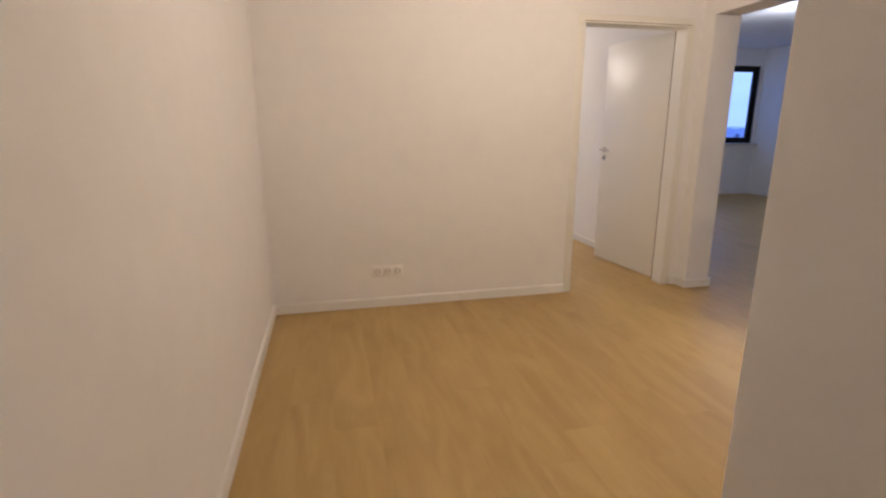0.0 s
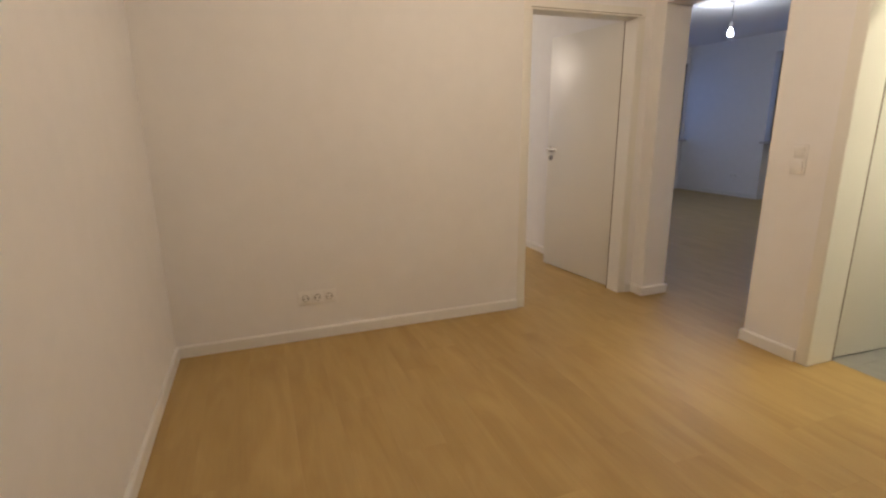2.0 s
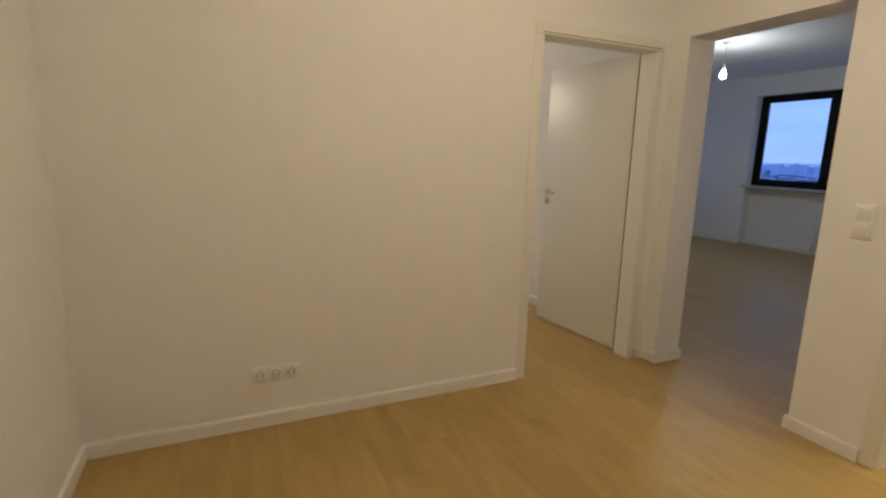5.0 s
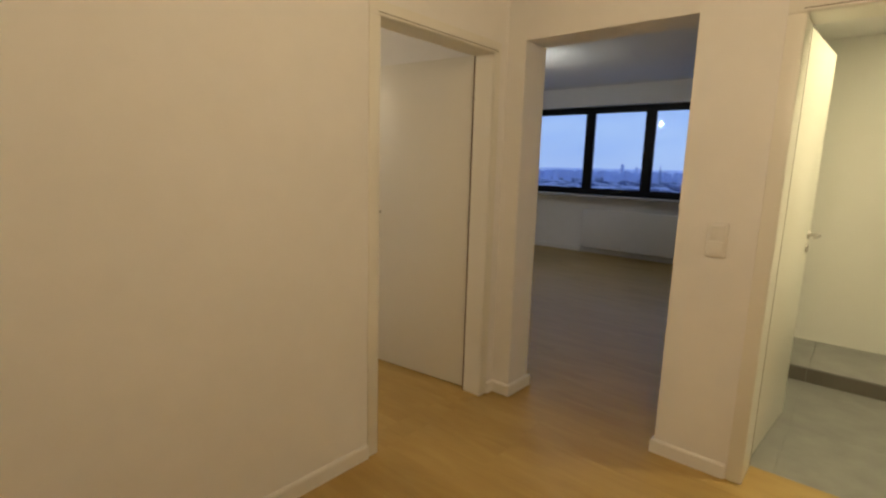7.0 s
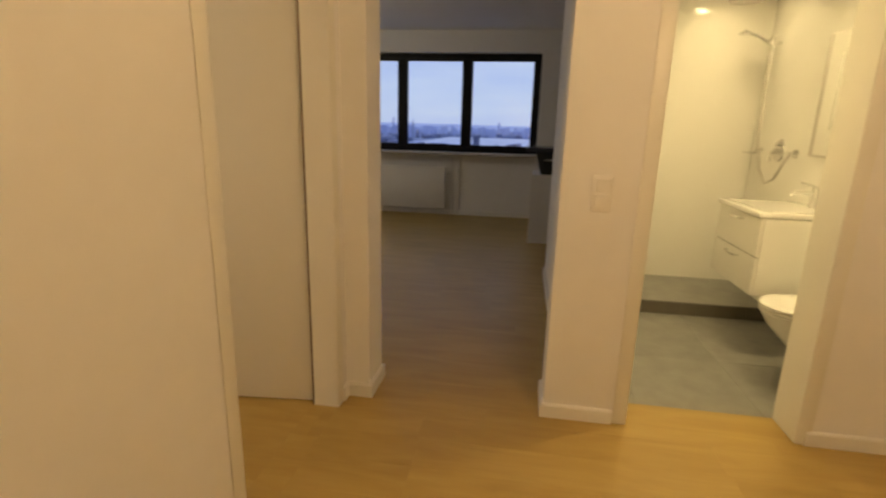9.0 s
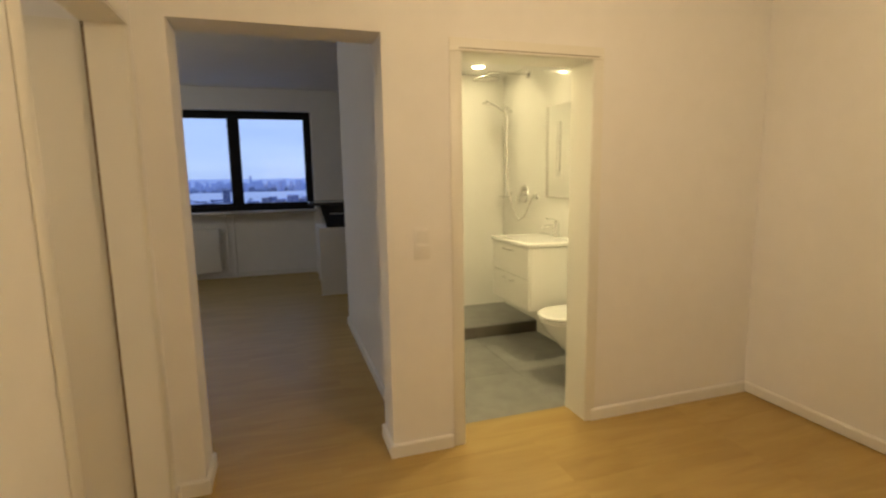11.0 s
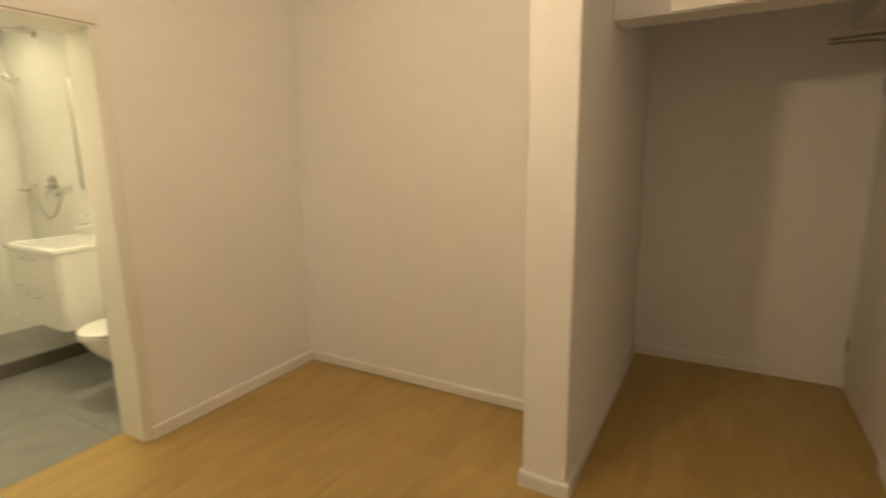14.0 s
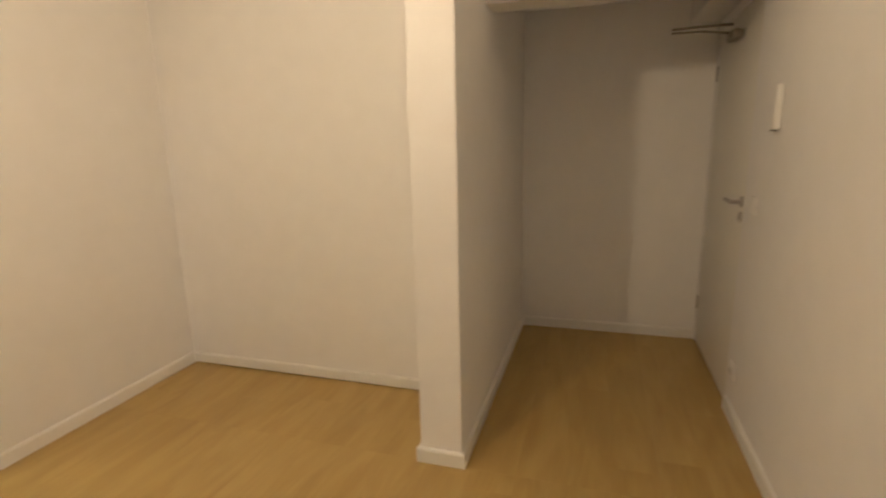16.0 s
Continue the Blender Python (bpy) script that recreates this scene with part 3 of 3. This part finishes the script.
for dy, r in ((-0.04, 0.016), (0.05, 0.013)):
    part("pipe", tube(bmesh.new(), [(-0.045, dy, 0), (-0.045, dy, 0.5), (-0.045, dy, 0.932)], r), RADIATOR, riser, smooth=True)
part("branch", tube(bmesh.new(), [(-0.045, 0.05, 0.66), (-0.07, 0.12, 0.66), (-0.09, 0.21, 0.66)], 0.010), RADIATOR, riser, smooth=True)

counter = thing("kitchen_counter", (7.58, 5.93, 0), "white kitchen counter with dark worktop and black oven", "kitchen unit")
part("plinth", boxes((0.05, 0.58, -1.6, -0.04, 0.0, 0.10)), KITCHEN_WHITE, counter)
part("body", boxes((0.0, 0.6, -1.6, 0.0, 0.10, 0.82), bevel=0.002), KITCHEN_WHITE, counter)
part("end_panel", boxes((-0.018, 0.0, -1.6, 0.018, 0.0, 0.82), bevel=0.002), KITCHEN_WHITE, counter)
bm = box(bmesh.new(), 0.0, 0.6, -1.6, -0.01, 0.82, 1.085, bevel=0.004)
for v in bm.verts:
    v.co.y -= 0.07 * (1.085 - v.co.z) / 0.265 if v.co.y > -0.5 else 0
part("oven_front", bm, BLACK_GLASS, counter, "black glass oven front")
part("oven_rail", boxes((-0.022, 0.0, -0.6, -0.12, 0.98, 0.995), bevel=0.003), STEEL, counter)
part("worktop", boxes((-0.03, 0.64, -1.6, 0.10, 1.085, 1.125), bevel=0.004), WORKTOP, counter, "dark grey worktop")


# ---- the bathroom ----
vanity = thing("vanity_unit", (4.68, 4.208, 0.415), "white wall-hung vanity with two drawers and basin", "vanity")
part("body", boxes((0.0, 0.63, 0.0, 0.455, 0.0, 0.465), bevel=0.002), VANITY_WHITE, vanity)
for z0, z1 in ((0.002, 0.228), (0.234, 0.462)):
    drawer = part("drawer_front", boxes((0.002, 0.628, 0.457, 0.475, z0, z1), bevel=0.003), VANITY_WHITE, vanity)
    zh = z1 - 0.038
    bm = tube(bmesh.new(), [(0.235, 0.475, zh), (0.235, 0.497, zh), (0.25, 0.503, zh), (0.38, 0.503, zh), (0.395, 0.497, zh), (0.395, 0.475, zh)], 0.0055, 10)
    part("handle", bm, CHROME, drawer, "slim chrome bar handle", True)
bm = boxes((-0.005, 0.635, 0.0, 0.075, 0.467, 0.497), (-0.005, 0.06, 0.075, 0.43, 0.467, 0.497), (0.57, 0.635, 0.075, 0.43, 0.467, 0.497), (-0.005, 0.635, 0.43, 0.49, 0.467, 0.497), bevel=0.005)
basin = part("basin", bm, CERAMIC, vanity, "white ceramic basin", True)
bm = bmesh.new()
lathe(bm, [(0.36, 0.0), (0.352, -0.012), (0.31, -0.026), (0.03, -0.029)], 4, at=(0, 0, 0))
for v in bm.verts:
    x, y = v.co.x, v.co.y
    v.co.x, v.co.y = (x - y) * 0.7071, (x + y) * 0.7071 * 0.70
    v.co += Vector((0.315, 0.2525, 0.497))
part("bowl", bm, CERAMIC, basin)
part("drain", rod(bmesh.new(), (0.315, 0.22, 0.468), (0.315, 0.22, 0.473), 0.03, 0.026), CHROME, basin, smooth=True)

tap = thing("basin_tap", (4.995, 4.27, 0.912), "chrome single-lever basin tap", "tap")
part("body", lathe(bmesh.new(), [(0.026, 0), (0.024, 0.006), (0.021, 0.02), (0.021, 0.115), (0.018, 0.125)], 24), CHROME, tap, smooth=True)
part("spout", tube(bmesh.new(), [(0, 0.0, 0.085), (0, 0.06, 0.092), (0, 0.12, 0.088), (0, 0.135, 0.072)], 0.012), CHROME, tap, smooth=True)
part("lever", tube(bmesh.new(), [(0, -0.005, 0.125), (0, 0.03, 0.14), (0, 0.09, 0.15)], 0.008), CHROME, tap, smooth=True)

cabinet = thing("mirror_cabinet", (4.58, 4.208, 1.225), "flat mirror cabinet with a slim bar standing for a reflection", "mirror")
part("plate", boxes((0.0, 0.64, 0.004, 0.022, 0.0, 0.73), bevel=0.002), MIRROR, cabinet)
part("edge_strip", boxes((0.0, 0.64, 0.003, 0.030, -0.010, 0.0)), STEEL, cabinet, "thin steel strip")
part("edge_strip", boxes((0.64, 0.648, 0.003, 0.030, -0.010, 0.73)), STEEL, cabinet)
# Added bar that imitates a dark vertical reflection in the mirror.
part("reflection_bar", boxes((0.460, 0.470, 0.030, 0.040, 0.16, 0.60), bevel=0.002), CHROME, cabinet, "slim vertical chrome bar standing for a reflection")

toilet = thing("toilet", (4.40, 4.208, 0.035), "white wall-hung ceramic toilet with closed lid", "toilet")


def oval(scale_x, y0, y1, z, sides=36):
    """An outline, straight at the wall and round in front."""
    out = []
    mid, r = y1 - scale_x, scale_x
    for k in range(sides):
        a = 2 * math.pi * k / sides
        x, y = r * math.cos(a), r * math.sin(a)
        out.append((x, mid + y * 1.1 if y > 0 else max(y0, mid + (mid - y0) * math.copysign(abs(math.sin(a)) ** 0.6, y)), z))
    return out


def loft_rings(bm, rings):
    made = [[bm.verts.new(p) for p in ring] for ring in rings]
    n = len(made[0])
    for one, two in zip(made, made[1:]):
        for k in range(n):
            bm.faces.new((one[k], one[(k + 1) % n], two[(k + 1) % n], two[k]))
    bm.faces.new(made[0][::-1])
    bm.faces.new(made[-1])
    return bm


bm = loft_rings(bmesh.new(), [oval(0.09, 0.0, 0.18, 0.03), oval(0.11, 0.0, 0.25, 0.09), oval(0.14, 0.0, 0.36, 0.20), oval(0.165, 0.0, 0.46, 0.31), oval(0.178, 0.0, 0.505, 0.385), oval(0.175, 0.0, 0.50, 0.392)])
part("bowl", bm, CERAMIC, toilet, smooth=True)
bm = loft_rings(bmesh.new(), [oval(0.176, 0.05, 0.503, 0.394), oval(0.181, 0.05, 0.51, 0.398), oval(0.181, 0.05, 0.51, 0.408), oval(0.178, 0.05, 0.506, 0.411)])
part("seat", bm, CERAMIC, toilet, smooth=True)
bm = loft_rings(bmesh.new(), [oval(0.176, 0.05, 0.503, 0.414), oval(0.182, 0.05, 0.512, 0.418), oval(0.182, 0.05, 0.512, 0.428), oval(0.172, 0.06, 0.50, 0.437)])
part("lid", bm, CERAMIC, toilet, smooth=True)
plate = thing("flush_plate", (4.40, 4.208, 1.0), "white flush plate on the wall above the toilet", "flush plate")
part("panel", boxes((-0.12, 0.12, 0.0, 0.012, 0.0, 0.16), bevel=0.004), PLASTIC, plate, smooth=True)

platform = setting("shower_step", boxes((5.42, 6.122, 4.208, 5.662, 0.0, 0.094)), GROUT, "raised shower floor behind a dark tiled step", "shower floor")

rail = thing("shower_rail", (5.94, 4.208, 1.21), "chrome shower rail with hand shower", "shower")
part("bar", tube(bmesh.new(), [(0, 0.05, 0.0), (0, 0.05, 0.4), (0, 0.05, 0.82)], 0.010), CHROME, rail, smooth=True)
for z in (0.02, 0.80):
    part("bracket", rod(bmesh.new(), (0, 0, z), (0, 0.055, z), 0.014), CHROME, rail, smooth=True)
part("slider", boxes((-0.022, 0.022, 0.03, 0.085, 0.78, 0.84), bevel=0.006), CHROME, rail, smooth=True)
hand = part("hand_shower", tube(bmesh.new(), [(0, 0.06, 0.76), (0, 0.085, 0.80), (0, 0.16, 0.845), (0, 0.27, 0.885)], 0.012), CHROME, rail, smooth=True)
part("spray_plate", lathe(bmesh.new(), [(0.05, 0), (0.052, 0.01), (0.03, 0.02)], 28, at=(0, 0.255, 0.858)), CHROME, hand, smooth=True)
part("soap_shelf", boxes((-0.06, 0.06, 0.03, 0.12, -0.012, 0.0), bevel=0.003), CHROME, rail, smooth=True)
part("hose", tube(bmesh.new(), [(0.0, 0.06, 0.74), (-0.05, 0.08, 0.45), (-0.10, 0.09, 0.12), (-0.20, 0.09, -0.12), (-0.33, 0.09, -0.21), (-0.43, 0.08, -0.17), (-0.49, 0.06, -0.05), (-0.50, 0.035, 0.01)], 0.0075), STEEL, rail, "flexible steel shower hose", True)

valve = thing("shower_valve", (5.67, 4.208, 1.235), "round chrome shower mixer on the wall", "shower tap")
part("plate", rod(bmesh.new(), (0, 0, 0), (0, 0.010, 0), 0.082, 0.078, 36), CHROME, valve, smooth=True)
part("lever", tube(bmesh.new(), [(0, 0.01, 0), (0, 0.05, 0), (0, 0.06, -0.02), (0, 0.065, -0.085)], 0.013), CHROME, valve, smooth=True)
part("diverter", rod(bmesh.new(), (0, 0.01, 0.045), (0, 0.035, 0.045), 0.016), CHROME, valve, smooth=True)
outlet = thing("hose_outlet", (5.44, 4.208, 1.22), "round chrome hose outlet on the wall", "shower tap")
part("rose", rod(bmesh.new(), (0, 0, 0), (0, 0.012, 0), 0.032, 0.029, 28), CHROME, outlet, smooth=True)
part("elbow", rod(bmesh.new(), (0, 0.01, 0), (0, 0.045, 0), 0.013), CHROME, outlet, smooth=True)

rain = thing("rain_shower", (5.60, 4.208, 2.285), "round chrome rain shower on a long wall arm", "shower")
part("arm", tube(bmesh.new(), [(0, 0, 0), (0, 0.2, 0.0), (0, 0.36, 0.0), (0, 0.40, -0.008), (0, 0.41, -0.035)], 0.011), CHROME, rain, smooth=True)
part("wall_rose", rod(bmesh.new(), (0, 0, 0), (0, 0.01, 0), 0.03), CHROME, rain, smooth=True)
part("head", lathe(bmesh.new(), [(0.11, -0.062), (0.112, -0.055), (0.06, -0.042), (0.015, -0.034)], 40, at=(0, 0.41, 0)), STEEL, rain, smooth=True)


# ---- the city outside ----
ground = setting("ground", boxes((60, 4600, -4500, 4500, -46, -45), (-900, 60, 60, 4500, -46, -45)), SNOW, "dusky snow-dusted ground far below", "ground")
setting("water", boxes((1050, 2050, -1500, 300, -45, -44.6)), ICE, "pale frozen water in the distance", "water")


def city(name, count, near, far, mat, tall, label, seed):
    dice = random.Random(seed)
    walls, roofs = ([], []), ([], [])
    for k in range(count):
        a = radians(dice.uniform(-35, 118))
        d = near * (far / near) ** dice.random()
        x, y = 9 + d * math.sin(radians(90) - a), 8 + d * math.cos(radians(90) - a)
        if 980 < x < 2100 and -1550 < y < 340:
            continue
        w, l, h = dice.uniform(7, 16), dice.uniform(9, 38), dice.uniform(0.35, 1.0) * tall
        if dice.random() < 0.03:
            w, l, h = (14, 16, h * 1.5) if far < 2000 else (7, 8, h * 1.9)
        t = dice.uniform(0, math.pi)
        c, s = math.cos(t), math.sin(t)
        for (verts, faces), z0, z1, grow in ((walls, -45, -45 + h, 1.0), (roofs, -45 + h, -45 + h + 1.2, 1.02)):
            n = len(verts)
            for z in (z0, z1):
                for u, v in ((-1, -1), (1, -1), (1, 1), (-1, 1)):
                    verts.append((x + grow * (u * w * c - v * l * s) / 2, y + grow * (u * w * s + v * l * c) / 2, z))
            faces.extend([(n, n + 1, n + 5, n + 4), (n + 1, n + 2, n + 6, n + 5), (n + 2, n + 3, n + 7, n + 6), (n + 3, n, n + 4, n + 7), (n + 4, n + 5, n + 6, n + 7)])
    ob = tagged(new(name), label, "buildings", kind="stuff")
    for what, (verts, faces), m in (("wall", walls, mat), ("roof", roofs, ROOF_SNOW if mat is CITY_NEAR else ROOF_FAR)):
        data = bpy.data.meshes.new(what)
        data.from_pydata(verts, [], faces)
        data.materials.append(m)
        new(what, data).parent = ob


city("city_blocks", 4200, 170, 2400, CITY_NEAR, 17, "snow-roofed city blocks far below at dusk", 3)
city("distant_city", 2200, 1700, 4300, CITY_FAR, 42, "distant city skyline with haze in its colours", 5)


def church_tower(azimuth, top):
    """A slim tower with a pointed spire, seen over the roofs."""
    x, y = 9 + 1500 * math.cos(radians(azimuth)), 6 + 1500 * math.sin(radians(azimuth))
    tower = thing("church_tower", (x, y, -45), "slim church tower with a pointed spire, haze in its colour", "church tower", "church towers in the haze", turn=azimuth)
    high = top + 45
    # The towers share the far trees' colour with its painted haze.
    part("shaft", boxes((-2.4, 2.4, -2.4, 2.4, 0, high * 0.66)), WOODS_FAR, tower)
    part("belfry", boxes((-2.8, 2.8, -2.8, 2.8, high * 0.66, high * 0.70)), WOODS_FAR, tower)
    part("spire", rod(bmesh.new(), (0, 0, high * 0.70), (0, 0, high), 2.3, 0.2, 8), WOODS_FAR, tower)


for azimuth, top in ((17.6, 20), (13.7, 33), (12.6, 21)):
    church_tower(azimuth, top)


def ridge():
    """A low wooded ridge along the horizon, with an uneven crest."""
    dice = random.Random(21)
    phases = [(dice.uniform(0, 6.3), k) for k in (5, 11, 23, 47, 90)]
    verts, faces = [], []
    for i in range(400):
        a = radians(-40 + 165 * i / 399)
        crest = 8 + sum(9 / k ** 0.6 * math.sin(k * a + p) for p, k in phases) + dice.uniform(-1.5, 1.5)
        for d, z in ((3800, -45), (4250, crest), (4500, -45)):
            verts.append((9 + d * math.cos(a), 8 + d * math.sin(a), z))
        if i:
            n = 3 * i
            faces.extend([(n - 3, n, n + 1, n - 2), (n - 2, n + 1, n + 2, n - 1)])
    data = bpy.data.meshes.new("distant_ridge")
    data.from_pydata(verts, [], faces)
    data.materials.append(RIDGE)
    tagged(new("distant_ridge", data), "low wooded ridge with blue evening haze in its colour", "hills", kind="stuff")


ridge()


def woods(count, seed, near, far, mat, label):
    dice = random.Random(seed)
    verts, faces = [], []
    for k in range(count):
        a = radians(dice.uniform(-35, 118))
        d = near * (far / near) ** dice.random()
        x, y = 9 + d * math.cos(a), 8 + d * math.sin(a)
        if 1000 < x < 2060 and -1510 < y < 310:
            continue
        r, h = dice.uniform(4, 11), dice.uniform(7, 15)
        n = len(verts)
        for z, q in ((0, 0.5), (0.45, 1.0), (0.8, 0.7)):
            for i in range(6):
                e = dice.uniform(0.7, 1.2) * q * r
                verts.append((x + e * math.cos(i * math.pi / 3), y + e * math.sin(i * math.pi / 3), -45 + h * (z + dice.uniform(-0.06, 0.06))))
        verts.append((x, y, -45 + h))
        for j in (0, 6):
            faces.extend((n + j + i, n + j + (i + 1) % 6, n + j + 6 + (i + 1) % 6, n + j + 6 + i) for i in range(6))
        faces.extend((n + 12 + i, n + 12 + (i + 1) % 6, n + 18) for i in range(6))
    data = bpy.data.meshes.new("far_woods")
    data.from_pydata(verts, [], faces)
    data.materials.append(mat)
    tagged(new("far_woods", data), label, "trees", kind="stuff")


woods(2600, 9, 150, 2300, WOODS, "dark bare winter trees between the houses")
woods(1500, 11, 2000, 3400, WOODS_FAR, "belt of distant winter trees with haze in its colour")


# ---- floor pieces ----
def rect_piece(x0, x1, y0, y1, z0, z1, soft=0.0012):
    """A flat piece with eased top edges."""
    bm = bmesh.new()
    low = [bm.verts.new((x, y, z0)) for x, y in ((x0, y0), (x1, y0), (x1, y1), (x0, y1))]
    mid = [bm.verts.new((x, y, z1 - soft)) for x, y in ((x0, y0), (x1, y0), (x1, y1), (x0, y1))]
    top = [bm.verts.new((x, y, z1)) for x, y in ((x0 + soft, y0 + soft), (x1 - soft, y0 + soft), (x1 - soft, y1 - soft), (x0 + soft, y1 - soft))]
    for a, b in ((low, mid), (mid, top)):
        for k in range(4):
            bm.faces.new((a[k], a[(k + 1) % 4], b[(k + 1) % 4], b[k]))
    bm.faces.new(top)
    return bm


PLANK, LONG = 0.193, 1.29


def lay(areas, seed):
    """Planks along y over the areas, in rows with shifted joints."""
    dice = random.Random(seed)
    for x0, x1, y0, y1 in areas:
        x = x0
        while x < x1 - 0.005:
            xe = x1 if x + PLANK > x1 - 0.02 else x + PLANK
            cut = y0 - dice.uniform(0.05, LONG - 0.05)
            a = y0
            while a < y1 - 0.001:
                cut += LONG
                b = y1 if cut > y1 - 0.04 else max(cut, y0 + 0.04)
                new("plank", mesh_of("plank", rect_piece(x, xe, a, b, -0.006, 0.0, 0.0005), OAK)).parent = floor
                a = b
            x = xe


lay(((W, 1.826, 2.39, 4.172), (2.014, E, 3.572, 4.172), (W, E, 4.172, N), (E, 4.02, 4.77, 5.50), (E, BACK, 5.885, 6.75), (2.87, 3.69, N, 7.0), (W - 0.03, W, 2.45, 3.29)), 1)
lay(((BACK, 6.27, 5.79, LIV_N), (6.27, LIV_E, 3.55, LIV_N), (LIV_E, NICHE, 5.88, 9.94), (W, E, 7.0, LIV_N)), 2)


def tiles(name, parent, mat, x0, x1, y0, y1, z0, z1, step, gap=0.0016):
    x = x0
    while x < x1 - 0.01:
        y = y0
        while y < y1 - 0.01:
            part(name, rect_piece(x + gap / 2, min(x + step, x1) - gap / 2, y + gap / 2, min(y + step, y1) - gap / 2, z0, z1, 0.001), mat, parent)
            y += step
        x += step


tiles("tile", bath_floor, TILE_GREY, 4.02, 5.42, 4.208, 5.662, -0.003, 0.0, 0.6)
tiles("tile", platform, TILE_GREY, 5.41, 6.122, 4.208, 5.662, 0.094, 0.103, 0.6)
y = 4.208
while y < 5.65:
    b = min(y + 0.6, 5.662)
    part("step_tile", boxes((5.41, 5.42, y + 0.0015, b - 0.0015, 0.001, 0.093)), TILE_DARK, platform)
    y += 0.6
